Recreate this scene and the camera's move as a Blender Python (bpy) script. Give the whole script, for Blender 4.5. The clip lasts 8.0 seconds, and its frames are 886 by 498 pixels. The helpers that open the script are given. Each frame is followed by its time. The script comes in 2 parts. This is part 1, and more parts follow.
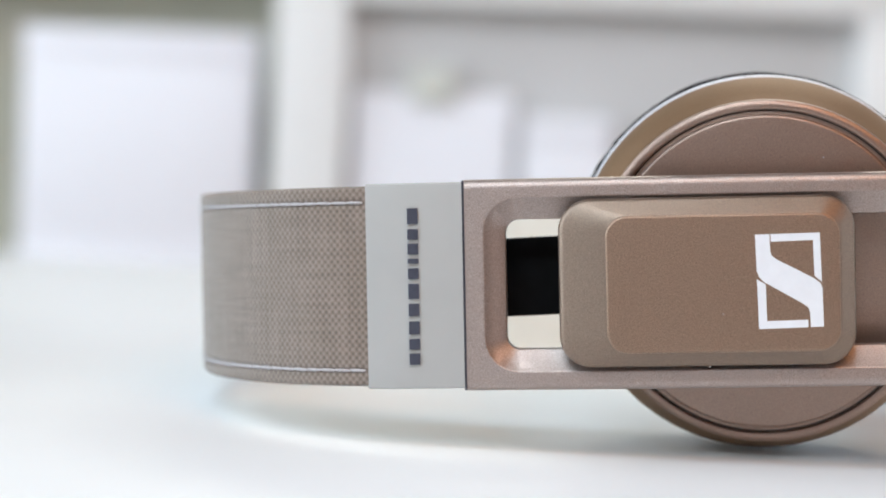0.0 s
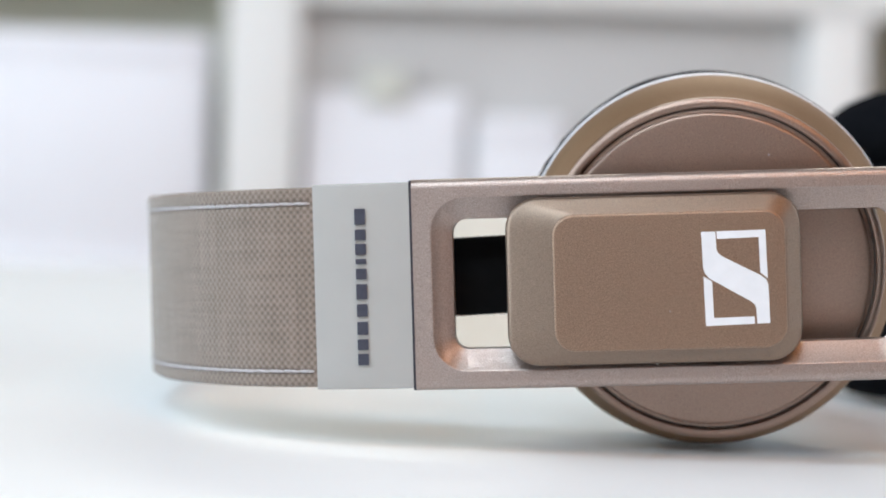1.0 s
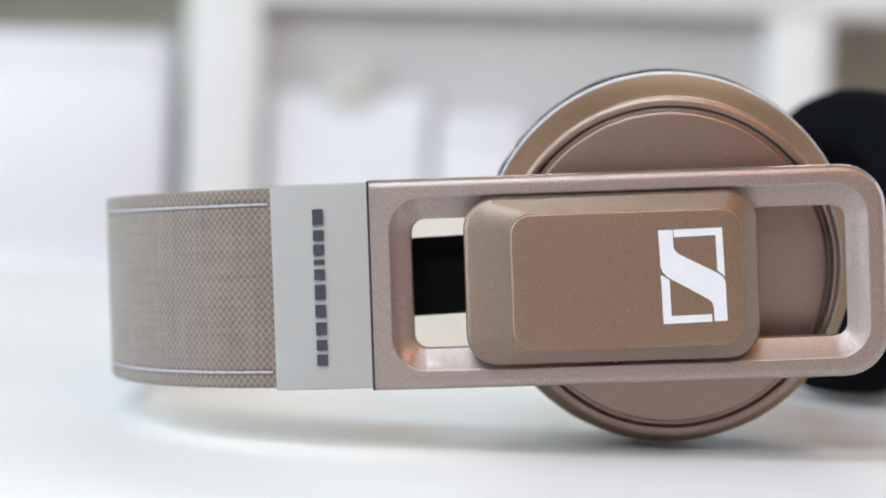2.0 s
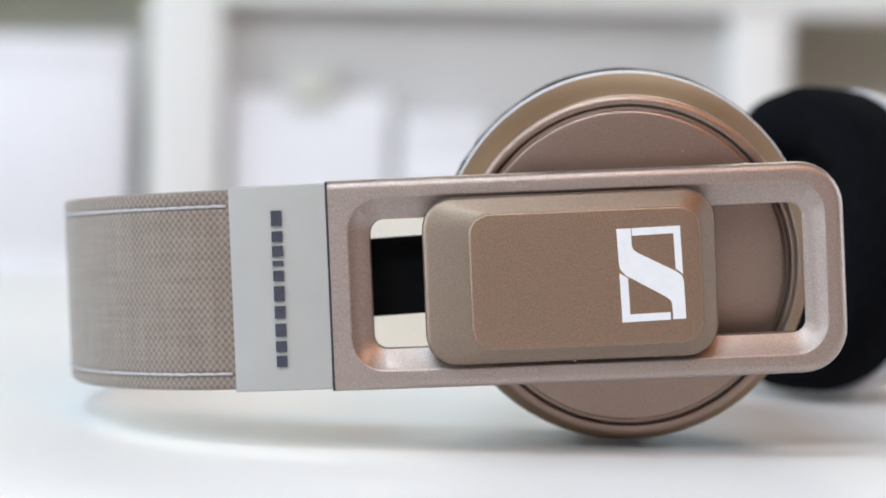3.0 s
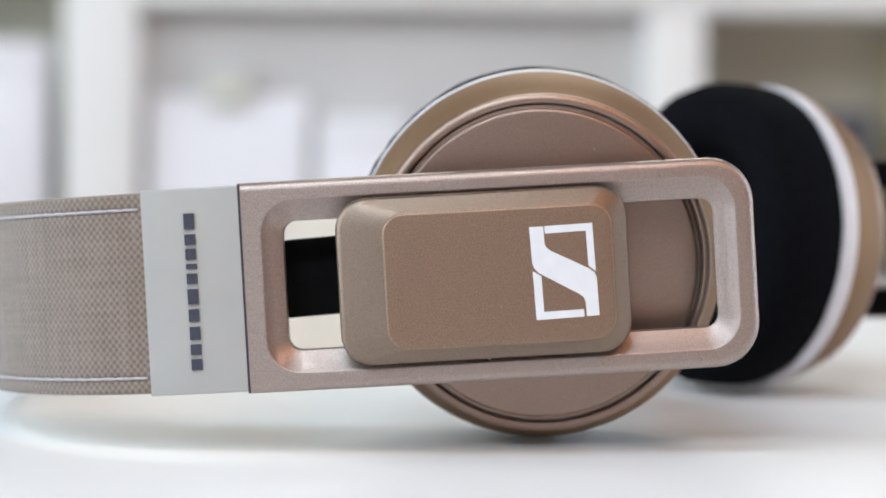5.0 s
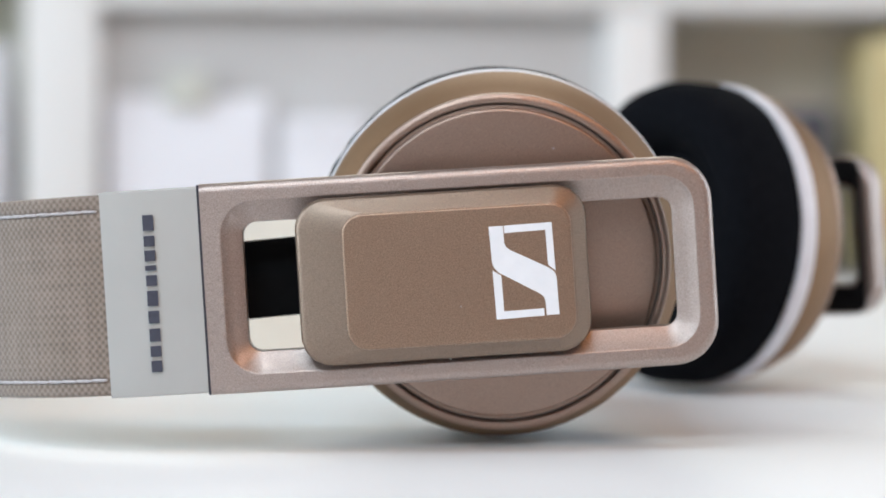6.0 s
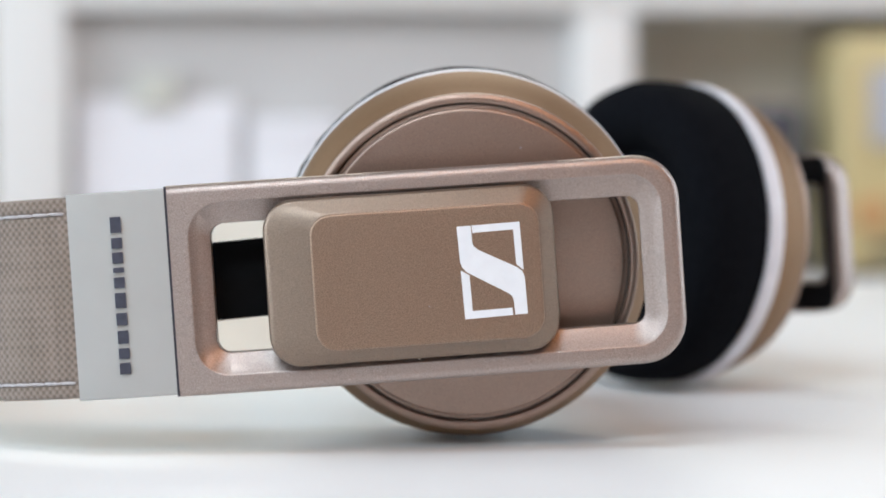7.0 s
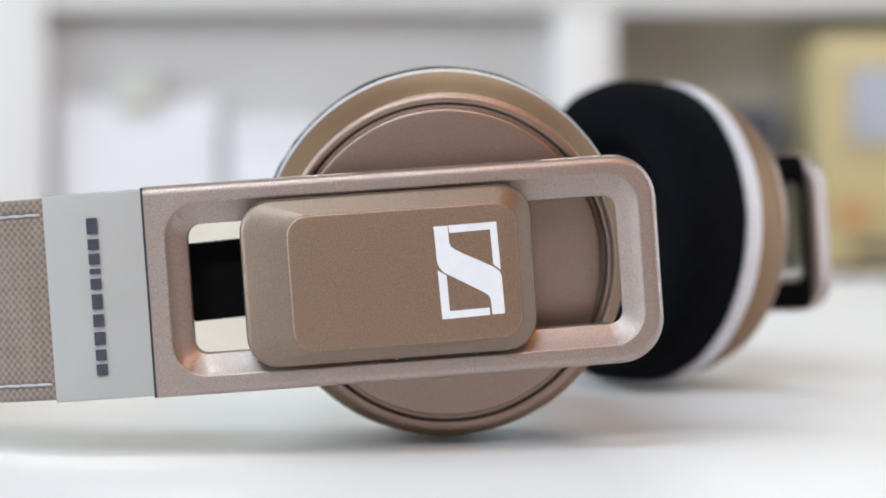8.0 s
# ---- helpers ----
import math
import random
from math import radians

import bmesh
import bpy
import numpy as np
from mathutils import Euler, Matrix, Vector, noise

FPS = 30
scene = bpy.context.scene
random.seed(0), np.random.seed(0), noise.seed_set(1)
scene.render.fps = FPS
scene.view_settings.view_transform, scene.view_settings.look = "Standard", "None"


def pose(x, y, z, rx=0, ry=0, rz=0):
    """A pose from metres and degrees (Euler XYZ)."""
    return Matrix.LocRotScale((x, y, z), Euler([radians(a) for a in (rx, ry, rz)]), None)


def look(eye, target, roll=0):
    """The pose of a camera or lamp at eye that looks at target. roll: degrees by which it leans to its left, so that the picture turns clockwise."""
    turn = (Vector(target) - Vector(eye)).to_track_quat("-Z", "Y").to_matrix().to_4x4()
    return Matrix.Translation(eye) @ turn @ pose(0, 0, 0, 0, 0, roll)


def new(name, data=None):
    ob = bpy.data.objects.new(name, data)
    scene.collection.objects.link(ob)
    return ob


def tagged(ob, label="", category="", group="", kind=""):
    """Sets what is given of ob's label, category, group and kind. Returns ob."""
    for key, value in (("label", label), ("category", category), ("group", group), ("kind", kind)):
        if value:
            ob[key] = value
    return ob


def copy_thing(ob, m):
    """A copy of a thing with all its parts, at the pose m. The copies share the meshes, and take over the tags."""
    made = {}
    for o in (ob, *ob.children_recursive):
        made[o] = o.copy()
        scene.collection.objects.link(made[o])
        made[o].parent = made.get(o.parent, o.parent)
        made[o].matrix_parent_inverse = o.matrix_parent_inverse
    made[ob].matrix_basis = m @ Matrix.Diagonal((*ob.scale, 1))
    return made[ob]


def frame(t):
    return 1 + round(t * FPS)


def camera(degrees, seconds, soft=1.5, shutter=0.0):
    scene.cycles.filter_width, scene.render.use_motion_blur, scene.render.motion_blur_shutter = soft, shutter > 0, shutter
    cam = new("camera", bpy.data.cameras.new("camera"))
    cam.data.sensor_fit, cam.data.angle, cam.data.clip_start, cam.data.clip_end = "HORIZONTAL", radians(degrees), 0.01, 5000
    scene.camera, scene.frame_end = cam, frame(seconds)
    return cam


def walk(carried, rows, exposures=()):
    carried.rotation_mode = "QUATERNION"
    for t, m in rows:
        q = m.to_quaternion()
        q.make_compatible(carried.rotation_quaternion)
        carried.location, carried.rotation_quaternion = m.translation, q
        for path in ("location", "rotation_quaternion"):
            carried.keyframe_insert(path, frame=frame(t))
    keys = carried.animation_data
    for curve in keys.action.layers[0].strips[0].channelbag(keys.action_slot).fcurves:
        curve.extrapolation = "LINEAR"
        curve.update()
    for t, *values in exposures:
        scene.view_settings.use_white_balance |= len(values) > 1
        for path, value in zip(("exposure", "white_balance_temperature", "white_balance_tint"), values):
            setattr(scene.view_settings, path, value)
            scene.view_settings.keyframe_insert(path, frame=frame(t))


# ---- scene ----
# camera: a slow pan to the right, low over a desk, focused on the near arm of the headphones
cam = camera(25.27, 8.0, soft=1.8)
cam.data.dof.use_dof = True
cam.data.dof.focus_distance = 0.347
cam.data.dof.aperture_fstop = 10.0
ROWS = [
    (0.0, pose(-0.00415, -0.34919, 0.05182, 87.145, -2.479, 4.025)),
    (0.5, pose(-0.00347, -0.34928, 0.05186, 87.174, -2.230, 3.318)),
    (1.0, pose(-0.00280, -0.34943, 0.05190, 87.193, -2.034, 2.701)),
    (1.5, pose(-0.00212, -0.34957, 0.05193, 87.208, -1.861, 2.175)),
    (3.0, pose(-0.00055, -0.34983, 0.05199, 87.254, -1.306, 0.622)),
    (3.5, pose(0.00000, -0.34992, 0.05201, 87.262, -1.077, 0.053)),
    (4.0, pose(0.00044, -0.35006, 0.05202, 87.274, -0.948, -0.521)),
    (4.5, pose(0.00074, -0.35020, 0.05203, 87.285, -0.755, -1.093)),
    (6.0, pose(0.00160, -0.35058, 0.05206, 87.296, -0.291, -2.742)),
    (6.5, pose(0.00185, -0.35071, 0.05208, 87.296, -0.107, -3.229)),
    (7.0, pose(0.00215, -0.35079, 0.05208, 87.299, 0.033, -3.590)),
    (7.5, pose(0.00258, -0.35083, 0.05206, 87.305, 0.113, -3.861)),
    (8.0, pose(0.00300, -0.35086, 0.05204, 87.307, 0.195, -4.125)),
]
walk(cam, ROWS, [(0.0, 0.185), (8.0, 0.185)])

# ---- light ----
SKY = bpy.data.worlds.new("sky")
scene.world = SKY
SKY.use_nodes = True
sky_tex = SKY.node_tree.nodes.new("ShaderNodeTexSky")
sky_tex.sky_type = "NISHITA"
sky_tex.sun_disc = False
sky_tex.sun_elevation, sky_tex.sun_rotation = radians(40), radians(200)
SKY.node_tree.nodes["Background"].inputs["Strength"].default_value = 0.1
SKY.node_tree.links.new(sky_tex.outputs[0], SKY.node_tree.nodes["Background"].inputs["Color"])


def area(name, m, w, h, power, colour):
    lamp = bpy.data.lights.new(name, "AREA")
    lamp.shape, lamp.size, lamp.size_y, lamp.energy, lamp.color = "RECTANGLE", w, h, power, colour
    ob = new(name, lamp)
    ob.matrix_world = m
    return ob


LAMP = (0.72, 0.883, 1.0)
# unseen overhead key, placed where the slot bevels reflect it
area("unseen_panel_lamp", look((-0.6, -1.2, 1.735), (-0.6, -1.2, 0)), 1.18, 0.58, 24, LAMP)
# added backlight, lifts the desk shadows inside the headband and tints them cream
area("unseen_panel_lamp", look((0.3, 1.9, 1.735), (0.3, 1.9, 0)), 1.18, 0.58, 18.5, (0.93, 0.94, 0.85))
area("warm_light_lamp", look((0.85, -1.65, 1.70), (0.85, -1.65, 0)), 1.18, 0.5, 18.3, (1.0, 0.39, 0.07))
# added front fill for the shelf and its boxes
area("unseen_panel_lamp", look((-0.5, -2.5, 1.735), (-0.5, -2.5, 0)), 1.18, 0.58, 40.5, LAMP)
area("window_light_west", look((-1.89, -0.4, 0.78), (0, -0.4, 0.62)), 1.9, 1.5, 33.5, (0.79, 0.905, 1.0))
area("window_light_east", look((1.89, 0.35, 0.78), (0, 0.35, 0.62)), 1.1, 1.5, 18, (0.77, 0.895, 1.0))

# ---- materials ----


def mat(name):
    m = bpy.data.materials.new(name)
    m.use_nodes = True
    return m, m.node_tree.nodes, m.node_tree.links, m.node_tree.nodes["Principled BSDF"]


def noise_tex(nodes, links, scale, detail=4, coord="Object"):
    co = nodes.new("ShaderNodeTexCoord")
    n = nodes.new("ShaderNodeTexNoise")
    n.inputs["Scale"].default_value, n.inputs["Detail"].default_value = scale, detail
    links.new(co.outputs[coord], n.inputs["Vector"])
    return n


def ramp(nodes, links, src, a, b, lo=0.3, hi=0.7):
    r = nodes.new("ShaderNodeValToRGB")
    r.color_ramp.elements[0].position, r.color_ramp.elements[1].position = lo, hi
    r.color_ramp.elements[0].color, r.color_ramp.elements[1].color = (*a, 1), (*b, 1)
    links.new(src, r.inputs[0])
    return r


def bump(nodes, links, src, bsdf, strength, distance):
    b = nodes.new("ShaderNodeBump")
    b.inputs["Strength"].default_value, b.inputs["Distance"].default_value = strength, distance
    links.new(src, b.inputs["Height"])
    links.new(b.outputs[0], bsdf.inputs["Normal"])


def surface(name, a, b, scale, rough=0.5, metal=0.0, grain=0.0, grain_scale=0, spread=0.0, detail=4, spec=0.5):
    """Two tones mixed by noise at one scale, fine relief at another, and uneven gloss."""
    m, nodes, links, p = mat(name)
    n = noise_tex(nodes, links, scale, detail)
    links.new(ramp(nodes, links, n.outputs[0], a, b).outputs[0], p.inputs["Base Color"])
    p.inputs["Metallic"].default_value, p.inputs["Roughness"].default_value = metal, rough
    p.inputs["Specular IOR Level"].default_value = spec
    if grain:
        g = noise_tex(nodes, links, grain_scale, 2)
        bump(nodes, links, g.outputs[0], p, grain, 0.0003)
    if spread:
        r = nodes.new("ShaderNodeMapRange")
        r.inputs["To Min"].default_value, r.inputs["To Max"].default_value = rough - spread, rough + spread
        links.new(n.outputs[0], r.inputs[0])
        links.new(r.outputs[0], p.inputs["Roughness"])
    return m


ROSE = surface("rose_metallic_paint", (0.265, 0.219, 0.20), (0.505, 0.418, 0.382), 6000, 0.43, 0.9, 0.22, 6000)
BRONZE = surface("bronze_metallic_paint", (0.178, 0.133, 0.103), (0.299, 0.225, 0.175), 6200, 0.40, 0.9, 0.2, 6000)
COPPER = surface("copper_metallic_paint", (0.242, 0.175, 0.144), (0.37, 0.27, 0.221), 6200, 0.40, 0.9, 0.18, 6000)
PANEL = surface("warm_brown_metallic_paint", (0.168, 0.117, 0.085), (0.425, 0.294, 0.214), 6500, 0.38, 0.85, 0.22, 6800)
SHELL = surface("golden_bronze_paint", (0.222, 0.137, 0.078), (0.276, 0.172, 0.10), 5200, 0.6, 0.8, 0.06, 4500)
LABEL = surface("grey_satin_plastic", (0.35, 0.355, 0.345), (0.385, 0.39, 0.38), 60, 0.42, 0, 0.05, 2500)
INK = surface("slate_ink", (0.03, 0.034, 0.055), (0.045, 0.05, 0.075), 900, 0.5)
WHITE_INK = surface("white_print", (0.67, 0.695, 0.735), (0.71, 0.735, 0.775), 500, 0.4)
BLACK = surface("black_plastic", (0.003, 0.003, 0.0035), (0.005, 0.005, 0.006), 300, 0.6, 0, 0.1, 2500, spec=0.1)
CREAM = surface("cream_leatherette", (0.80, 0.805, 0.735), (0.86, 0.865, 0.795), 120, 0.6, 0, 0.2, 900)
VELOUR = surface("black_velour", (0.002, 0.0024, 0.0038), (0.006, 0.0065, 0.0085), 900, 0.95, 0, 0.6, 1500, spec=0.05)
SILVER = surface("pale_satin_ring", (0.58, 0.58, 0.62), (0.65, 0.65, 0.69), 300, 0.5, 0.0)
THREAD = surface("white_thread", (0.35, 0.33, 0.34), (0.47, 0.45, 0.46), 2500, 0.8)
SEAM = surface("dark_seam", (0.02, 0.02, 0.03), (0.03, 0.03, 0.045), 500, 0.6)
GAP = surface("shadow_gap_bronze", (0.05, 0.038, 0.03), (0.08, 0.06, 0.048), 800, 0.6, 0.2)
TABLE = surface("white_laminate", (0.75, 0.763, 0.772), (0.80, 0.813, 0.822), 6, 0.40, 0, 0.02, 900, 0.05)
WALL = surface("wall_paint", (0.80, 0.80, 0.79), (0.84, 0.84, 0.83), 3, 0.9, 0, 0.2, 200)
DARK_WALL = surface("brown_wall_paint", (0.175, 0.078, 0.044), (0.20, 0.09, 0.052), 3, 0.9, 0, 0.2, 200)
TAN_WALL = surface("tan_wall_paint", (0.26, 0.185, 0.142), (0.30, 0.215, 0.167), 3, 0.9, 0, 0.2, 200)
GREY_WALL = surface("grey_wall_paint", (0.585, 0.57, 0.57), (0.645, 0.63, 0.63), 3, 0.9, 0, 0.2, 200)
CEILING = surface("tan_ceiling_board", (0.33, 0.29, 0.262), (0.40, 0.35, 0.318), 3, 0.9, 0, 0.2, 200)
FLOOR_M = surface("floor_board", (0.22, 0.16, 0.115), (0.30, 0.22, 0.16), 5, 0.5, 0, 0.1, 200)
SHELF = surface("white_lacquer", (0.80, 0.80, 0.79), (0.85, 0.85, 0.84), 8, 0.4, 0, 0.05, 300)
OLIVE = surface("olive_board", (0.42, 0.41, 0.335), (0.48, 0.465, 0.375), 7, 0.8, 0, 0.2, 300)
TAUPE = surface("taupe_board", (0.54, 0.51, 0.44), (0.61, 0.58, 0.505), 7, 0.8, 0, 0.2, 300)
PANEL_GREY = surface("grey_back_board", (0.56, 0.56, 0.56), (0.61, 0.61, 0.61), 5, 0.7, 0, 0.1, 300)
PAPER = surface("white_card", (0.87, 0.88, 0.935), (0.89, 0.90, 0.955), 20, 0.7, 0, 0.1, 500)
CLIP = surface("pale_green_plastic", (0.60, 0.61, 0.56), (0.67, 0.68, 0.62), 60, 0.4)
YELLOW = surface("pale_yellow_plastic", (0.60, 0.50, 0.25), (0.68, 0.575, 0.32), 12, 0.5, 0, 0.1, 300)
SCREEN = surface("grey_screen", (0.50, 0.53, 0.61), (0.56, 0.59, 0.67), 20, 0.25)
NAVY = surface("navy_board", (0.05, 0.055, 0.08), (0.08, 0.085, 0.11), 20, 0.6)
ORANGE = surface("orange_sticker", (0.58, 0.33, 0.15), (0.65, 0.39, 0.19), 40, 0.5)


def woven():
    """Canvas: a staggered weave laid out on the cover's own mm coordinates."""
    m, nodes, links, p = mat("beige_canvas")
    uv = nodes.new("ShaderNodeUVMap")
    uv.uv_map = "mm"
    w1 = nodes.new("ShaderNodeTexNoise")
    w1.inputs["Scale"].default_value, w1.inputs["Detail"].default_value = 0.12, 5
    w2 = nodes.new("ShaderNodeTexNoise")
    w2.inputs["Scale"].default_value, w2.inputs["Detail"].default_value = 6, 2
    for w in (w1, w2):
        links.new(uv.outputs[0], w.inputs["Vector"])
    sep = nodes.new("ShaderNodeSeparateXYZ")
    links.new(uv.outputs[0], sep.inputs[0])

    def op(kind, a, b):
        n = nodes.new("ShaderNodeMath")
        n.operation = kind
        for k, v in enumerate((a, b)):
            if isinstance(v, (int, float)):
                n.inputs[k].default_value = v
            else:
                links.new(v, n.inputs[k])
        return n.outputs[0]

    su = op("SINE", op("MULTIPLY", sep.outputs[0], 2 * math.pi / WEAVE_U), 0)
    sv = op("SINE", op("MULTIPLY", sep.outputs[1], 2 * math.pi / WEAVE_V), 0)
    h = op("ADD", op("MULTIPLY", op("MULTIPLY", su, sv), 0.5), 0.5)
    h = op("ADD", h, op("MULTIPLY", op("SUBTRACT", w2.outputs[0], 0.5), 0.8))
    for stretch in ((0.05, 1.4, 1), (1.4, 0.06, 1)):
        mp = nodes.new("ShaderNodeMapping")
        mp.inputs["Scale"].default_value = stretch
        st = nodes.new("ShaderNodeTexNoise")
        st.inputs["Scale"].default_value, st.inputs["Detail"].default_value = 1, 2
        links.new(uv.outputs[0], mp.inputs["Vector"])
        links.new(mp.outputs[0], st.inputs["Vector"])
        h = op("ADD", h, op("MULTIPLY", op("SUBTRACT", st.outputs[0], 0.5), 0.85))
    c = ramp(nodes, links, h, (0.142, 0.115, 0.096), (0.262, 0.215, 0.184), 0.0, 0.85)
    tint = ramp(nodes, links, w1.outputs[0], (0.88, 0.88, 0.86), (1, 1, 1), 0.3, 0.7)
    mix = nodes.new("ShaderNodeMix")
    mix.data_type, mix.blend_type = "RGBA", "MULTIPLY"
    mix.inputs[0].default_value = 1
    links.new(c.outputs[0], mix.inputs[6])
    links.new(tint.outputs[0], mix.inputs[7])
    links.new(mix.outputs[2], p.inputs["Base Color"])
    p.inputs["Roughness"].default_value = 0.9
    p.inputs["Specular IOR Level"].default_value = 0.2
    p.inputs["Sheen Weight"].default_value = 0.3
    bump(nodes, links, w2.outputs[0], p, 0.4, 0.0002)
    return m


WEAVE_U, WEAVE_V = 1.3, 1.5
CANVAS = woven()

# ---- building helpers ----
MM = 0.001


def part(name, bm, material, parent=None, label="", smooth=40):
    bmesh.ops.recalc_face_normals(bm, faces=bm.faces)
    me = bpy.data.meshes.new(name)
    bm.to_mesh(me)
    bm.free()
    me.materials.append(material)
    if smooth:
        me.shade_smooth()
        me.set_sharp_from_angle(angle=radians(smooth))
    ob = new(name, me)
    ob.parent = parent
    if label:
        ob["label"] = label
    return ob


def empty(name, m, label, category, **more):
    ob = new(name)
    ob.empty_display_size = 0.02
    ob.matrix_world = m
    return tagged(ob, label, category, **more)


def box(bm, lo, hi, bevel=0.0, seg=2):
    c = [(a + b) / 2 for a, b in zip(lo, hi)]
    s = [b - a for a, b in zip(lo, hi)]
    made = bmesh.ops.create_cube(bm, size=1, matrix=Matrix.LocRotScale(c, None, s))
    if bevel:
        edges = list({e for v in made["verts"] for e in v.link_edges})
        bmesh.ops.bevel(bm, geom=edges, offset=bevel, segments=seg, profile=0.5, affect="EDGES")
    return bm


def boxed(lo, hi, bevel=0.0, seg=2):
    return box(bmesh.new(), lo, hi, bevel, seg)


def rounded(u0, u1, v0, v1, radii, depth, seg=8):
    """Loop of a rounded rectangle in the (u, v) plane at a depth; radii: top right, top left, bottom left, bottom right."""
    out = []
    corners = ((u1, v1, 0), (u0, v1, 90), (u0, v0, 180), (u1, v0, 270))
    for (cu, cv, start), r in zip(corners, radii):
        r = max(r, 0.02)
        ou = cu - r if cu == u1 else cu + r
        ov = cv - r if cv == v1 else cv + r
        for k in range(seg + 1):
            a = radians(start + 90 * k / seg)
            out.append((ou + r * math.cos(a), depth, ov + r * math.sin(a)))
    return out


def loft(bm, loops, close=False, cap_first=False, cap_last=False):
    """Skin closed loops of equal length, in mm."""
    rings = [[bm.verts.new(Vector(p) * MM) for p in loop] for loop in loops]
    pairs = list(zip(rings, rings[1:])) + ([(rings[-1], rings[0])] if close else [])
    for a, b in pairs:
        for k in range(len(a)):
            j = (k + 1) % len(a)
            bm.faces.new((a[k], a[j], b[j], b[k]))
    if cap_first:
        bm.faces.new(rings[0])
    if cap_last:
        bm.faces.new(rings[-1])
    return bm


def lathe(bm, profile, seg=128):
    """Turn (radius, depth) pairs about the depth axis, in mm."""
    loops = []
    for r, d in profile:
        loops.append([(max(r, 0.01) * math.cos(2 * math.pi * k / seg), d, max(r, 0.01) * math.sin(2 * math.pi * k / seg)) for k in range(seg)])
    return loft(bm, loops, cap_first=profile[0][0] < 0.1, cap_last=profile[-1][0] < 0.1)


def placed(bm, m):
    bmesh.ops.transform(bm, matrix=m, verts=bm.verts)
    return bm


# ---- the room ----
def setting(name, bm, material, label, category):
    return tagged(part(name, bm, material), label, category, kind="structure")


X0, X1, Y0, Y1, Z0, Z1 = -1.9, 1.9, -3.6, 2.4, -0.74, 1.8
setting("floor", boxed((X0 - 0.1, Y0 - 0.1, Z0 - 0.1), (X1 + 0.1, Y1 + 0.1, Z0)), FLOOR_M, "plain brown wooden floor under the desk", "floor")
setting("ceiling", boxed((X0 - 0.1, Y0 - 0.1, Z1), (X1 + 0.1, Y1 + 0.1, Z1 + 0.1)), CEILING, "plain tan boarded ceiling above the desk", "ceiling")
setting("wall_north", boxed((X0 - 0.1, Y1, Z0), (X1 + 0.1, Y1 + 0.1, Z1)), GREY_WALL, "plain grey wall behind the white shelf", "wall")


def wall_with_window(name, along, fixed, lo, hi, a0, a1, z0, z1, label, paint=None):
    """A wall in four pieces round a window opening."""
    bm = bmesh.new()
    for p0, p1, q0, q1 in ((lo, a0, Z0, Z1), (a1, hi, Z0, Z1), (a0, a1, Z0, z0), (a0, a1, z1, Z1)):
        if along == "y":
            box(bm, (fixed - 0.1, p0, q0), (fixed, p1, q1))
        else:
            box(bm, (p0, fixed - 0.1, q0), (p1, fixed, q1))
    return setting(name, bm, paint or WALL, label, "wall")


wall_with_window("wall_west", "y", X0, Y0, Y1, -1.39, 0.59, 0.0, 1.56, "pale painted wall with a wide window opening")
wall_with_window("wall_east", "y", X1 + 0.1, Y0, Y1, -0.22, 0.92, 0.0, 1.56, "tan painted wall with a wide window opening", TAN_WALL)
setting("wall_south", boxed((X0 - 0.1, Y0 - 0.1, Z0), (X1 + 0.1, Y0, Z1)), DARK_WALL, "plain brown painted wall closing the room", "wall")


# panels out of view, added as housings for the three overhead lamps
def added_ceiling_panel():
    c = empty("added_ceiling_panel", pose(-0.6, -1.2, Z1), "unseen white ceiling panel, added as housing for an overhead lamp", "ceiling light", group="ceiling lights")
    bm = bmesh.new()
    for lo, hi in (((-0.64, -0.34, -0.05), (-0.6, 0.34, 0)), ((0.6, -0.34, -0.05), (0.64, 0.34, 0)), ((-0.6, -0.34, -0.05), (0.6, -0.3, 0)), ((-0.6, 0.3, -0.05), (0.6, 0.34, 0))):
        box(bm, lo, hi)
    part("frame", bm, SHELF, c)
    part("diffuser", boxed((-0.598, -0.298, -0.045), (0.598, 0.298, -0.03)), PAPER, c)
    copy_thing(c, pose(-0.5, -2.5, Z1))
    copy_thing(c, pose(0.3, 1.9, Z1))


added_ceiling_panel()


def warm_light():
    c = empty("ceiling_lamp", pose(0.85, -1.65, Z1), "ceiling lamp with an orange fabric shade", "ceiling lamp")
    bm = bmesh.new()
    for lo, hi in (((-0.62, -0.28, -0.09), (-0.60, 0.28, 0)), ((0.60, -0.28, -0.09), (0.62, 0.28, 0)), ((-0.60, -0.28, -0.09), (0.60, -0.26, 0)), ((-0.60, 0.26, -0.09), (0.60, 0.28, 0))):
        box(bm, lo, hi)
    part("shade", bm, ORANGE, c, "orange fabric shade")
    part("diffuser", boxed((-0.598, -0.258, -0.08), (0.598, 0.258, -0.07)), PAPER, c)


warm_light()


# ---- desk ----
def desk():
    d = empty("desk", pose(0.1, 0, Z0), "white laminate desk with a glossy top", "desk")
    top = boxed((-0.9, -0.345, -Z0 - 0.028), (0.9, 0.5, -Z0 - 0.002), 0.002)
    part("tabletop", top, TABLE, d)
    for x in (-0.85, 0.8):
        for y in (-0.295, 0.4):
            part("leg", boxed((x, y, 0), (x + 0.05, y + 0.05, -Z0 - 0.028), 0.003), SHELF, d)
    return d


desk()


# ---- shelf behind ----
SY = 1.05


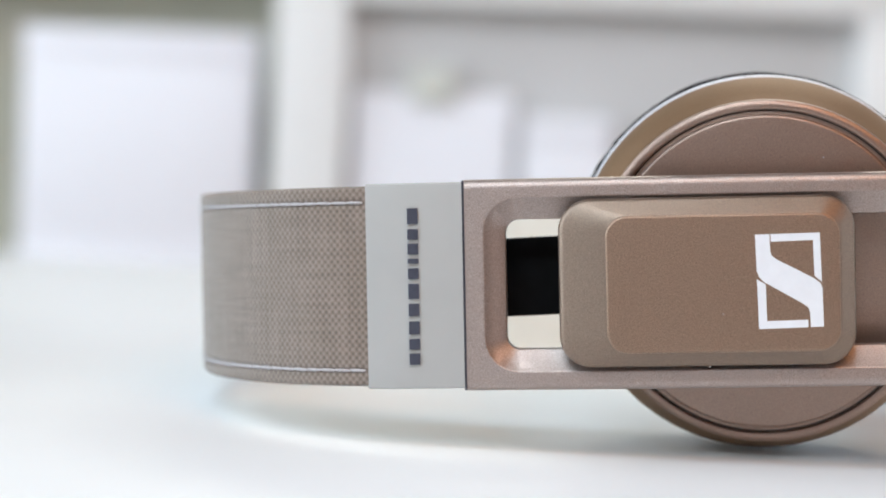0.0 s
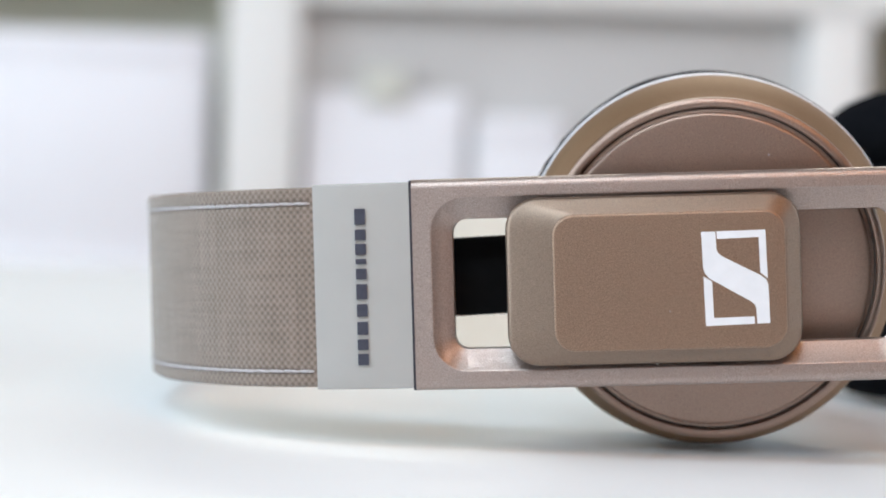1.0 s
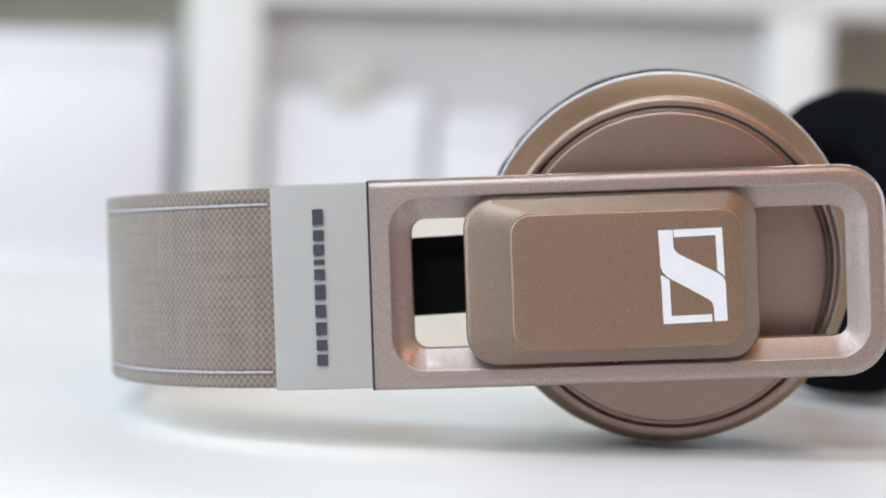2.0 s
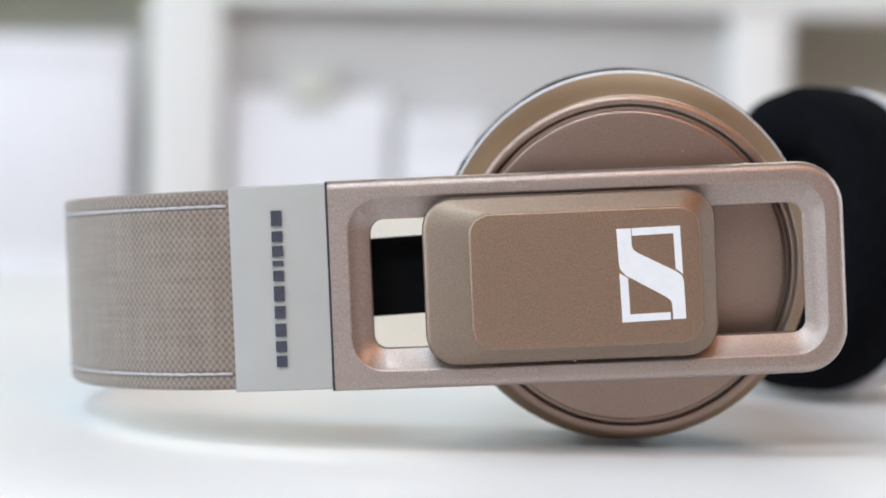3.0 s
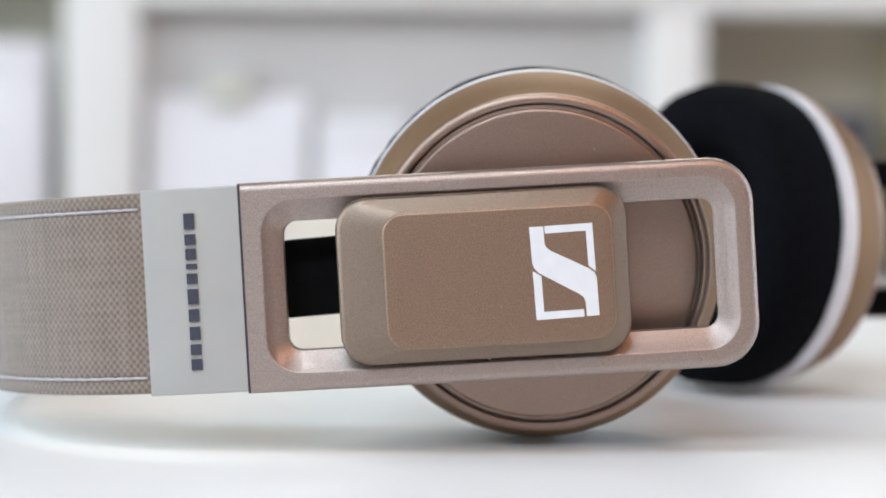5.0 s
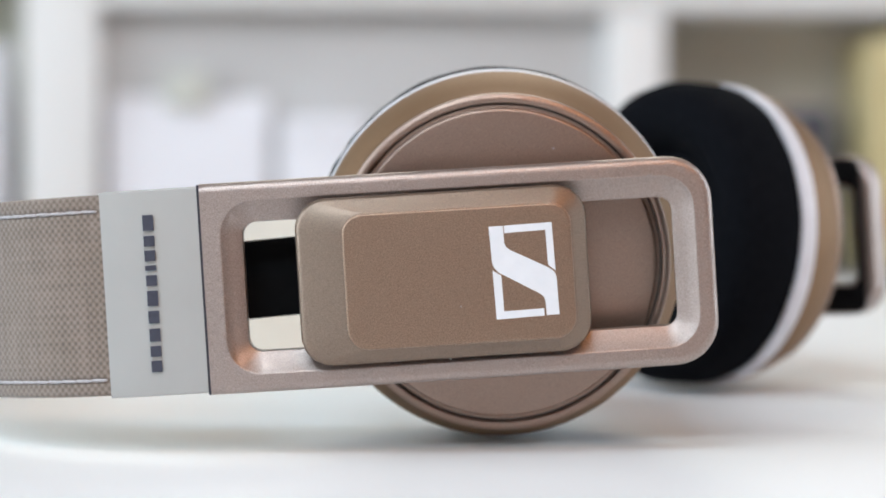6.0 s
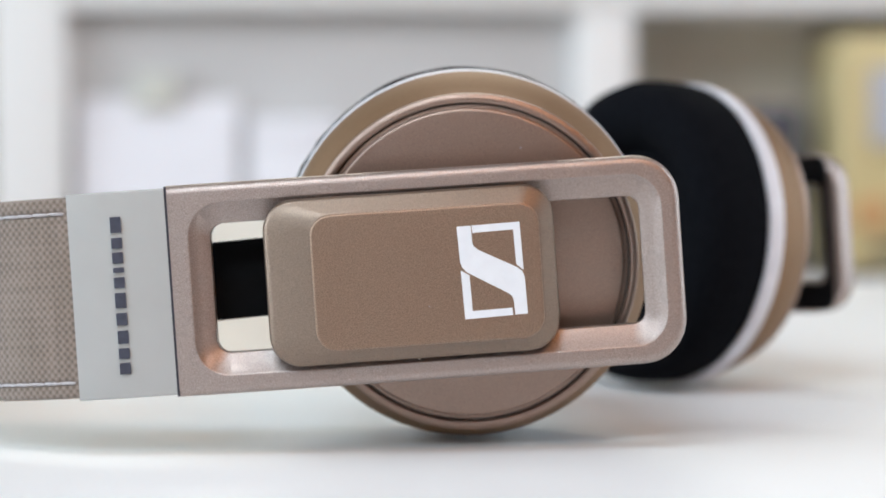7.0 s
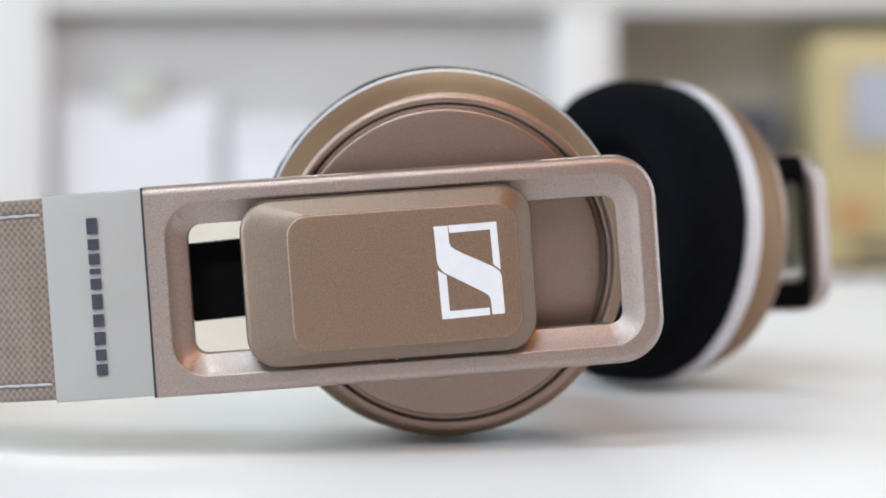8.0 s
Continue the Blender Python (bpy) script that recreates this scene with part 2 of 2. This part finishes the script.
def shelf():
    s = empty("shelf_unit", pose(0, SY, Z0), "white lacquered shelf unit with grey and olive back panels", "shelf")
    z = -Z0
    top = z + 0.60
    for x0, x1, z0, z1 in ((-0.63, -0.585, 0, top), (-0.2258, -0.1748, 0, top), (0.186, 0.2262, 0, z + 0.155), (0.186, 0.2262, z + 0.197, top), (0.59, 0.63, 0, top)):
        part("post", boxed((x0, 0, z0), (x1, 0.20, z1), 0.0015), SHELF, s)
    for b0, b1, depth in ((-0.585, -0.2258, 0.094), (-0.1748, 0.186, 0.027), (0.2262, 0.59, 0.10)):
        for zz in (0.02, 0.36, z - 0.078, z + (0.190 if b0 < -0.3 else 0.156), z + 0.56):
            wide = zz == z + 0.156
            hi = 0.2062 if wide and b0 < 0 else b1
            lo = 0.2064 if wide and b0 > 0 else b0
            part("shelf_board", boxed((lo, 0.002, zz), (hi, depth, zz + 0.04), 0.001), SHELF, s)
        if b0 < -0.3 or b0 > 0:
            part("back_panel", boxed((b0, depth + 0.001, 0.0), (b1, depth + 0.010, top)), OLIVE if b0 < 0 else TAUPE, s, "olive grey back panel" if b0 < 0 else "taupe back panel")
        else:
            part("back_panel", boxed((b0, depth + 0.001, 0.0), (b1, depth + 0.010, top)), PANEL_GREY, s, "light grey back panel")
    return s


shelf()
BOARD = -0.038


def storage_box():
    b = empty("storage_box", pose(-0.3260, 1.062, BOARD), "plain white card storage box with a lid on the shelf", "box")
    part("box_body", boxed((-0.0845, 0, 0), (0.0845, 0.03, 0.1459), 0.001), PAPER, b)
    part("lid", boxed((-0.0855, -0.001, 0.146), (0.0855, 0.031, 0.168), 0.001), PAPER, b)


storage_box()


def clipboard():
    b = empty("clipboard", pose(-0.1118, 1.06, BOARD, -3), "small clipboard with white paper and a pale green clip", "clipboard")
    part("board", boxed((-0.057, 0.003, 0), (0.057, 0.006, 0.132), 0.001), SHELF, b)
    part("paper", boxed((-0.0565, 0.0015, 0.004), (0.0565, 0.0028, 0.131)), PAPER, b, "white sheets of paper")
    clip = part("clip", boxed((-0.017, -0.006, 0.122), (0.015, 0.001, 0.141), 0.002), CLIP, b, "pale green spring clip")
    bm = bmesh.new()
    bmesh.ops.create_cone(bm, cap_ends=True, segments=20, radius1=0.006, radius2=0.006, depth=0.032, matrix=pose(-0.002, -0.002, 0.144, 0, 90, 0))
    part("lever", bm, CLIP, clip)


clipboard()


def card_box():
    b = empty("card_box", pose(-0.0158, 1.062, BOARD), "small plain white card box on the shelf", "box")
    part("box_body", boxed((-0.032, 0, 0), (0.032, 0.0125, 0.097), 0.0015), PAPER, b)
    part("flap", boxed((-0.0315, -0.0008, 0.0973), (0.0315, 0.0122, 0.1165), 0.0004), PAPER, b)


card_box()


def device():
    d = empty("desktop_instrument", pose(0.468, 1.058, BOARD), "pale yellow boxed instrument with a grey screen", "instrument")
    part("casing", boxed((-0.09, 0, 0.008), (0.09, 0.088, 0.178), 0.006, 3), YELLOW, d)
    scr = part("screen", boxed((-0.069, -0.003, 0.098), (0.047, 0.004, 0.153), 0.001), SCREEN, d, "grey flat screen")
    bm = bmesh.new()
    for lo, hi in (((-0.074, -0.005, 0.093), (-0.0695, 0.003, 0.158)), ((0.0475, -0.005, 0.093), (0.052, 0.003, 0.158)), ((-0.0695, -0.005, 0.1535), (0.0475, 0.003, 0.158)), ((-0.0695, -0.005, 0.093), (0.0475, 0.003, 0.0975))):
        box(bm, lo, hi)
    part("screen_frame", bm, YELLOW, scr)
    bm = bmesh.new()
    bmesh.ops.create_cone(bm, cap_ends=True, segments=32, radius1=0.013, radius2=0.012, depth=0.006, matrix=pose(-0.067, -0.003, 0.048, 90))
    part("knob", bm, ORANGE, d, "orange round button")
    part("slot", boxed((-0.066, -0.002, 0.018), (0.0, 0.002, 0.026)), NAVY, d, "dark narrow slot")
    for x in (-0.075, 0.065):
        part("foot", boxed((x, 0.012, 0), (x + 0.015, 0.08, 0.008)), NAVY, d)


device()


def notebook():
    b = empty("notebook", pose(0.3385, 1.085, BOARD), "navy hardback notebook standing upright on the shelf", "book")
    part("cover", boxed((-0.017, 0, 0), (0.017, 0.06, 0.126), 0.002), NAVY, b)
    part("pages", boxed((-0.0145, 0.004, 0.1262), (0.0145, 0.059, 0.1270)), PAPER, b)


notebook()

# ---- headphones ----
# local frame: u along the near arm, depth away from it, v up; origin on the near cup's axis
ALPHA, FOLD, SLIDE, PLATE_SLIDE = 26.85, -7.5, 12.5, 4.0
AX = Vector((math.cos(radians(ALPHA)), -math.sin(radians(ALPHA)), 0))
PERP = Vector((-AX.y, AX.x, 0))
MID = Vector((67.3, 47.5, 0))
TILT = Matrix.Rotation(-radians(4.15), 4, PERP)
phones = empty("headphones", Matrix.Translation((0.0295, 0, 0.0327)) @ TILT, "rose and bronze on-ear headphones with canvas headband lying on the desk", "headphones")
MIRROR = Matrix.Identity(4)
for r in range(3):
    for c in range(3):
        MIRROR[r][c] -= 2 * PERP[r] * PERP[c]
MIRROR.translation = (2 * MID.dot(PERP) * PERP) * MM


HINGE = Matrix.Translation(Vector((-53.5, 3, 0)) * MM)
FAR_ARM = Matrix.Translation((0.0013, 0.0003, 0)) @ MIRROR @ HINGE @ Matrix.Rotation(radians(FOLD), 4, "Z") @ HINGE.inverted()


def both(name, build, material, parents, label="", smooth=40):
    """The same part on the near arm and, mirrored, on the far one."""
    made = []
    for far in (False, True):
        bm = build(far)
        if far:
            placed(bm, FAR_ARM)
        made.append(part(name, bm, material, parents[far], label, smooth))
    return made


# plan of the headband's outer face, from the near label to the crown and mirrored to the far one
def bezier(p, n):
    for k in range(n):
        t = k / n
        yield sum((Vector(q) * w for q, w in zip(p, ((1 - t) ** 3, 3 * t * (1 - t) ** 2, 3 * t * t * (1 - t), t ** 3))), Vector((0, 0)))


HALF = [Vector((-53.6, 0.0))]
HALF += list(bezier(((-53.6, 0), (-62, 0.2), (-74, 0.2), (-84.5, 7)), 30))[1:]
HALF += list(bezier(((-84.5, 7), (-102, 19), (-109.4, 38), (-111.5, 60)), 40))
HALF += list(bezier(((-111.5, 60), (-113.5, 85), (-115, 108), (-104, 137)), 40))
CROWN = Vector((-103, 137, 0))
CROWN -= (CROWN - MID).dot(PERP) * PERP


def mirrored(p):
    q = Vector((p[0], p[1], 0))
    q -= 2 * (q - MID).dot(PERP) * PERP
    return Vector((q.x, q.y))


CURVE = HALF + [CROWN.xy] + [mirrored(p) for p in reversed(HALF)]


def resample(pts, step):
    s = [0.0]
    for a, b in zip(pts, pts[1:]):
        s.append(s[-1] + (b - a).length)
    n = round(s[-1] / step)
    at = np.linspace(0, s[-1], n + 1)
    xs = np.interp(at, s, [p.x for p in pts])
    ys = np.interp(at, s, [p.y for p in pts])
    for _ in range(6):
        xs[1:-1] = (xs[:-2] + 2 * xs[1:-1] + xs[2:]) / 4
        ys[1:-1] = (ys[:-2] + 2 * ys[1:-1] + ys[2:]) / 4
    return at, xs, ys


ARC, CX, CY = resample(CURVE, 0.2)
TX, TY = np.gradient(CX), np.gradient(CY)
LEN = np.hypot(TX, TY)
NX, NY = -TY / LEN, TX / LEN
OUT_X, OUT_Y = (NX, NY) if NY[0] < 0 else (-NX, -NY)
LABEL_W = 17.8
V0, V1 = -19.4, 17.2


def strip(s0, s1, section, step=1, relief=None):
    """Sweep a closed section [(offset outwards, v)] along the headband from arc s0 to s1."""
    bm = bmesh.new()
    uv = bm.loops.layers.uv.new("mm")
    ids = [i for i in range(0, len(ARC), step) if s0 <= ARC[i] <= s1]
    rings = []
    n = len(section)
    run = [0.0]
    for a, b in zip(section, section[1:]):
        run.append(run[-1] + math.hypot(b[0] - a[0], b[1] - a[1]))
    for i in ids:
        ring = []
        for o, v in section:
            d = o + (relief(ARC[i], v) if relief and o > -0.6 else 0)
            ring.append(bm.verts.new(((CX[i] + OUT_X[i] * d) * MM, (CY[i] + OUT_Y[i] * d) * MM, v * MM)))
        rings.append(ring)
    for (i, a), (j, b) in zip(zip(ids, rings), zip(ids[1:], rings[1:])):
        for k in range(n):
            m = (k + 1) % n
            face = bm.faces.new((a[k], a[m], b[m], b[k]))
            vk, vm = section[k][1], section[m][1]
            for loop, q in zip(face.loops, ((ARC[i], vk), (ARC[i], vm), (ARC[j], vm), (ARC[j], vk))):
                loop[uv].uv = q
    bm.faces.new(rings[0])
    bm.faces.new(rings[-1])
    return bm


def band_section(v0, v1, front, back, r, n):
    """Rounded slab: outer face divided n times for relief."""
    out = []
    for k in range(5):
        a = radians(90 * k / 4)
        out.append((front - r + r * math.sin(a), v0 + r - r * math.cos(a)))
    for k in range(1, n):
        out.append((front, v0 + r + (v1 - v0 - 2 * r) * k / n))
    for k in range(5):
        a = radians(90 * k / 4)
        out.append((front - r + r * math.cos(a), v1 - r + r * math.sin(a)))
    out += [(back, v1), (back, v0)]
    return out


def weave(s, v):
    h = 0.09 * math.sin(2 * math.pi * s / WEAVE_U) * math.sin(2 * math.pi * v / WEAVE_V)
    for line in (V0 + 3.3, V1 - 3.3):
        h -= 0.35 * math.exp(-((v - line) / 0.45) ** 2)
    # flat at both ends, where it tucks under the labels
    inside = min(s - F0, F1 - s)
    return h * min(1, max(0, inside / 0.8)) - (0.05 if inside < 0.1 else 0)


def sagging(bm):
    """The far half of the lining hangs down on to the desk."""
    for v in bm.verts:
        if v.co.z < 0:
            k = min(1, max(0, (v.co.y / MM - 110) / 50))
            v.co.z -= 7.5 * MM * k * k * (3 - 2 * k)
    return bm


TOTAL = ARC[-1]
F0, F1 = LABEL_W, TOTAL - LABEL_W
part("canvas_cover", strip(F0 - 0.9, F1 + 0.9, band_section(V0 + 0.4, V1 - 0.4, 0.06, -2.1, 0.9, 96), 1, weave), CANVAS, phones, "beige woven canvas cover")
part("inner_padding", sagging(strip(2, TOTAL - 2, band_section(V0 + 0.8, V1 - 0.8, -2.3, -6.5, 1.0, 6), 6)), CREAM, phones, "cream padded inner lining")
for line in (V0 + 3.3, V1 - 3.3):
    bm = bmesh.new()
    s = F0 + 0.3
    while s < F1 - 3.2:
        i, j = int(np.searchsorted(ARC, s)), int(np.searchsorted(ARC, s + 2.9))
        loops = []
        for k in range(5):
            q = i + (j - i) * k // 4
            rad = 0.31 * (0.6 if k in (0, 4) else 1)
            lift = 0.0 if k in (0, 4) else 0.1
            c = (CX[q] + OUT_X[q] * lift, CY[q] + OUT_Y[q] * lift)
            loops.append([(c[0] + OUT_X[q] * rad * math.cos(a), c[1] + OUT_Y[q] * rad * math.cos(a), line + rad * math.sin(a) + 0.03 * (k - 2)) for a in (0, 1.05, 2.1, 3.14, 4.2, 5.25)])
        loft(bm, loops, cap_first=True, cap_last=True)
        s += 3.0
    part("seam_thread", bm, THREAD, phones, "white stitched thread")
PRINT = ((0, 2.8), (3.68, 1.9), (6.24, 1.95), (8.93, 0.9), (10.65, 1.9), (13.4, 2.7), (16.97, 2.2), (20.1, 2.3), (23.2, 1.9), (25.8, 2.0))
labels = []
for s0, s1 in ((0.1, LABEL_W - 0.05), (TOTAL - LABEL_W + 0.05, TOTAL - 0.1)):
    labels.append(part("label_plate", strip(s0, s1, band_section(V0, V1, 0.09, -2.2, 0.35, 2), 1), LABEL, phones, "smooth grey plastic sleeve"))
for far, pl in enumerate(labels):
    for top, w in PRINT:
        bm = bmesh.new()
        v = 12.7 - top
        box(bm, Vector((-62.6 - 0.95, -0.13, v - w)) * MM, Vector((-62.6 + 0.95, 0.1, v)) * MM)
        if far:
            placed(bm, MIRROR)
        part("print_bar", bm, INK, pl)


# slotted arm
def yoke(far):
    bm = bmesh.new()
    u0, u1, v0, v1 = -53.5, 38.0, -19.9, 17.6
    o = lambda inset, depth: rounded(u0, u1 - inset, v0 + inset, v1 - inset, (8 - inset, 0.15, 0.15, 8 - inset), depth)
    s = lambda grow, depth, r: rounded(-46.2 - grow, 30.6 + grow, -12.7 - grow, 10.4 + grow, (r, r, r, r), depth)
    cut = lambda depth: rounded(-46.2, 33.8, -12.7, 10.4, (2.4, 2.4, 2.4, 2.4), depth)
    loft(bm, [o(0.6, 6.2), o(0, 5.7), o(0, 1.7), o(0.06, 1.15), o(0.24, 0.7), o(0.52, 0.36), o(0.9, 0.14), o(1.3, 0.03), o(1.65, 0.0), o(1.8, 0.0), s(4.6, 0.0, 6.8), s(4.2, 0.0, 6.4),
              s(3.95, 0.0, 6.2), s(3.75, 0.06, 5.9), s(3.6, 0.25, 5.7), s(0.25, 1.8, 2.7), s(0.05, 1.95, 2.45), s(0, 2.2, 2.4), cut(2.5), cut(6.2)], close=True)
    return bm


def backing(far):
    bm = bmesh.new()
    o = lambda inset, depth: rounded(-53 + inset, 35.4 - inset, -19.3 + inset, 17.0 - inset, (2.6, 0.6, 0.6, 2.6), depth)
    s = lambda grow, depth: rounded(-46.4 - grow, 34.0 + grow, -12.9 - grow, 10.6 + grow, (2.4, 2.4, 2.4, 2.4), depth)
    loft(bm, [o(0, 6.25), o(0, 6.9), o(0.5, 7.3), s(0.5, 7.3), s(0.1, 6.9), s(0.1, 6.25)], close=True)
    return bm


def bowed(build):
    """The arm bows outwards by just under two millimetres between its ends."""
    def made(far):
        bm = build(far)
        for v in bm.verts:
            v.co.y += 0.0009 * ((v.co.x / MM + 8) ** 2 - 45.5 ** 2) * MM
        return bm
    return made


def finer(bm):
    """Cut a long part across so that it can bow."""
    for u in range(-48, 38, 4):
        geom = list(bm.verts) + list(bm.edges) + list(bm.faces)
        bmesh.ops.bisect_plane(bm, geom=geom, plane_co=(u * MM, 0, 0), plane_no=(1, 0, 0))
    return bm


frames = both("yoke_frame", bowed(lambda far: finer(yoke(far))), ROSE, (phones, phones), "rose metallic slotted frame")
both("frame_backing", bowed(lambda far: finer(backing(far))), BLACK, frames)
both("end_seam", lambda far: boxed(Vector((-53.78, -0.07, -19.75)) * MM, Vector((-53.38, 4, 17.45)) * MM), SEAM, frames)


def button(far):
    bm = bmesh.new()
    b = lambda inset, depth: rounded(-36.8 + inset, 14.6 - inset, -15.8 + inset, 13.7 - inset, (5.6 - inset,) * 4, depth)
    q = lambda grow, depth, r=3.6: rounded(-28.5 - grow, 11.4 + grow, -13.1 - grow, 10.45 + grow, (r + grow,) * 4, depth)
    loft(bm, [b(0.9, -0.35), b(0.15, -0.45), b(0, -0.7), b(0, -1.3), b(0.15, -1.75), b(0.5, -2.1), b(1.0, -2.28), q(0.35, -4.55), q(0.15, -4.6), q(-0.3, -4.6)],
         cap_first=True, cap_last=True)
    return bm


def face_plate(far):
    """Inlaid face, a hair proud of the sloped border, with a fine rounded edge."""
    q = lambda grow, depth, r=3.6: rounded(-28.5 - grow, 11.4 + grow, -13.1 - grow, 10.45 + grow, (r + grow,) * 4, depth)
    return loft(bmesh.new(), [q(0.14, -4.4), q(0.14, -4.75), q(0.1, -4.9), q(0.0, -5.01), q(-0.16, -5.075), q(-0.4, -5.09)], cap_first=True, cap_last=True)


def slid(build):
    def made(far):
        return placed(build(far), Matrix.Translation((PLATE_SLIDE * MM if far else 0, -1.7 * MM, 0)))
    return made


buttons = both("slider_button", slid(button), BRONZE, (phones, phones), "bronze metallic slider plate")
both("face_plate", slid(face_plate), PANEL, buttons, "warm brown metallic inlay")
# pivot block that holds the cup behind the slider plate
both("pivot_block", slid(lambda far: boxed(Vector((-14, -0.4, -10)) * MM, Vector((2 if far else 10, 16.5 if far else 11, 9)) * MM, 0.0015)), BRONZE, buttons)


def rail(far):
    return placed(boxed(Vector((-22, 0, -7.2)) * MM, Vector((29, 1.6, 7.2)) * MM, 0.0005), Matrix.Translation(Vector((-42.3, 13.0, -0.1)) * MM) @ Matrix.Rotation(radians(-1.8), 4, "Y"))


both("slider_rail", rail, BLACK, (phones, phones), "black slider tongue")

# printed emblem as three plain shapes
EMBLEM = (
    ((0.000, 0.000), (0.225, 0.002), (0.224, 0.187), (0.246, 0.228), (0.309, 0.267), (0.886, 0.481), (0.975, 0.529), (1.004, 0.587), (1.001, 0.992), (0.799, 0.993), (0.797, 0.841), (0.779, 0.791), (0.713, 0.752), (0.095, 0.498), (0.028, 0.441), (0.004, 0.385)),
    ((0.240, 0.001), (1.000, 0.000), (0.999, 0.520), (0.889, 0.454), (0.890, 0.078), (0.240, 0.082)),
    ((0.001, 0.472), (0.133, 0.532), (0.131, 0.917), (0.763, 0.916), (0.764, 0.995), (0.000, 1.000)),
)
for far, b in enumerate(buttons):
    for shape in EMBLEM:
        bm = bmesh.new()
        e0 = (-2.95 + (PLATE_SLIDE if far else 0), 7.0)
        front = [bm.verts.new(Vector((e0[0] + 11.05 * x + 0.45 * y, -6.82, e0[1] - 16.3 * y + 0.15 * x)) * MM) for x, y in shape]
        back = [bm.verts.new(v.co + Vector((0, 0.1, 0)) * MM) for v in front]
        bm.faces.new(front)
        bm.faces.new(list(reversed(back)))
        for k in range(len(front)):
            j = (k + 1) % len(front)
            bm.faces.new((front[k], front[j], back[j], back[k]))
        if far:
            placed(bm, FAR_ARM)
        part("emblem_mark", bm, WHITE_INK, b, "white printed shape", 0)

# cups
PITCH_CUP, YAW_NEAR, YAW_FAR, CUP = 6.2, -2.5, 16.0, 1.02


def cup_pose(far):
    size = 1.015 if far else CUP
    m = Matrix.Rotation(radians(YAW_FAR if far else YAW_NEAR), 4, "Z") @ Matrix.Rotation(radians(PITCH_CUP), 4, "X")
    return Matrix.Translation(Vector((SLIDE if far else 0.27, 14 if far else 10.6, -0.55 if far else -0.1)) * MM) @ m @ Matrix.Diagonal((size, 1, size, 1))


def turned(profile):
    """Turned part of a cup; the far shell is pushed in on its pivot and shows shallower."""
    def made(far):
        flat = [(r, d if d > 13 or not far else 13 - (13 - d) * 0.84) for r, d in profile]
        return placed(lathe(bmesh.new(), flat), cup_pose(far))
    return made


shells = both("ear_cup", turned([(30.6, 1.6), (30.9, 2.4), (31.8, 4.4), (32.8, 6.6), (33.4, 8.8), (33.95, 11.2), (34.1, 12.6), (34.1, 13.2), (20, 13.2), (20, 1.6)]), SHELL, (phones, phones), "golden bronze flared ear cup shell")
both("rim", turned([(28.92, 2.5), (28.92, 0.4), (29.08, 0.12), (29.5, 0.0), (30.1, 0.12), (30.55, 0.5), (30.7, 1.5), (30.1, 2.5)]), COPPER, shells, "copper metallic rim")
both("cap", turned([(0, -0.75), (5, -0.72), (10, -0.63), (15, -0.48), (20, -0.28), (24, -0.07), (27.3, 0.04), (27.7, 0.1), (27.9, 0.25), (28.0, 0.5), (28.05, 0.75), (28.55, 0.85), (28.62, 1.2), (28.62, 2.6), (0.0, 2.6)]), COPPER, shells, "copper metallic outer cap")
both("groove", turned([(28.1, 1.0), (29.3, 1.0), (29.3, 2.7), (28.1, 2.7)]), GAP, shells)
def trim_ring(far):
    """Pale ring; the pressed cushion lets it stand a little prouder on the far cup."""
    g = 0.25 if far else 0
    return turned([(33.0, 13.2), (34.12 + g, 13.25), (34.24 + g, 13.6), (34.4 + g, 14.6), (34.45 + g, 16.2), (34.3 + g, 17.2), (33.0, 17.4)])(far)


both("trim_ring", trim_ring, SILVER, shells, "pale satin trim ring")
TABLE_Z = -0.0018
CUSHION = [(32.0, 17.3), (34.0, 17.5), (34.3, 18.6), (34.6, 20.5), (34.6, 25.0), (34.2, 28.6), (33.0, 31.6), (30.2, 33.2), (27.0, 33.5), (23.0, 32.4), (20.2, 29.8), (18.8, 26.2), (0, 24.6), (0, 17.3)]


def cushion(far):
    """Soft ring, slightly lumpy round its edge and pressed flat where it meets the desk."""
    bm = lathe(bmesh.new(), CUSHION)
    for v in bm.verts:
        a = math.atan2(v.co.z, v.co.x)
        r = math.hypot(v.co.x, v.co.z) / MM
        a_deg = math.degrees(a) % 360
        fold = sum(math.exp(-((a_deg - c) / w) ** 2) for c, w in ((157, 3.0), (149, 3.5), (140, 2.5))) if not far else 0
        k = 1 + (0.011 * fold + 0.002 * math.sin(7 * a + 1) + 0.002 * math.sin(17 * a)) * max(0, (r - 25) / 10)
        v.co.x, v.co.z = v.co.x * k, v.co.z * k
    placed(bm, cup_pose(far))
    m = phones.matrix_world @ (FAR_ARM if far else Matrix.Identity(4))
    back = m.inverted()
    for v in bm.verts:
        w = m @ v.co
        if w.z < TABLE_Z:
            w.z = TABLE_Z
            v.co = back @ w
    return bm


both("cushion", cushion, VELOUR, shells, "soft black velour ear cushion")

# flecks of dust on the near cap and slider plate
for p, size, host in (((10.9, 8.1, 20.3), 0.42, shells[0]), ((-8.6, -6.82, -6.6), 0.16, buttons[0]), ((-10.8, -2.55, -15.9), 0.28, buttons[0]), ((3.5, -2.5, -15.9), 0.16, buttons[0]), ((-24.6, -2.6, 13.7), 0.16, buttons[0])):
    bm = bmesh.new()
    bmesh.ops.create_icosphere(bm, subdivisions=2, radius=size * MM, matrix=Matrix.LocRotScale(Vector(p) * MM, Euler((0.3, 0.5, 0.9)), (1.3, 0.6, 0.7)))
    part("dust_fleck", bm, THREAD, host, "pale fleck of lint")
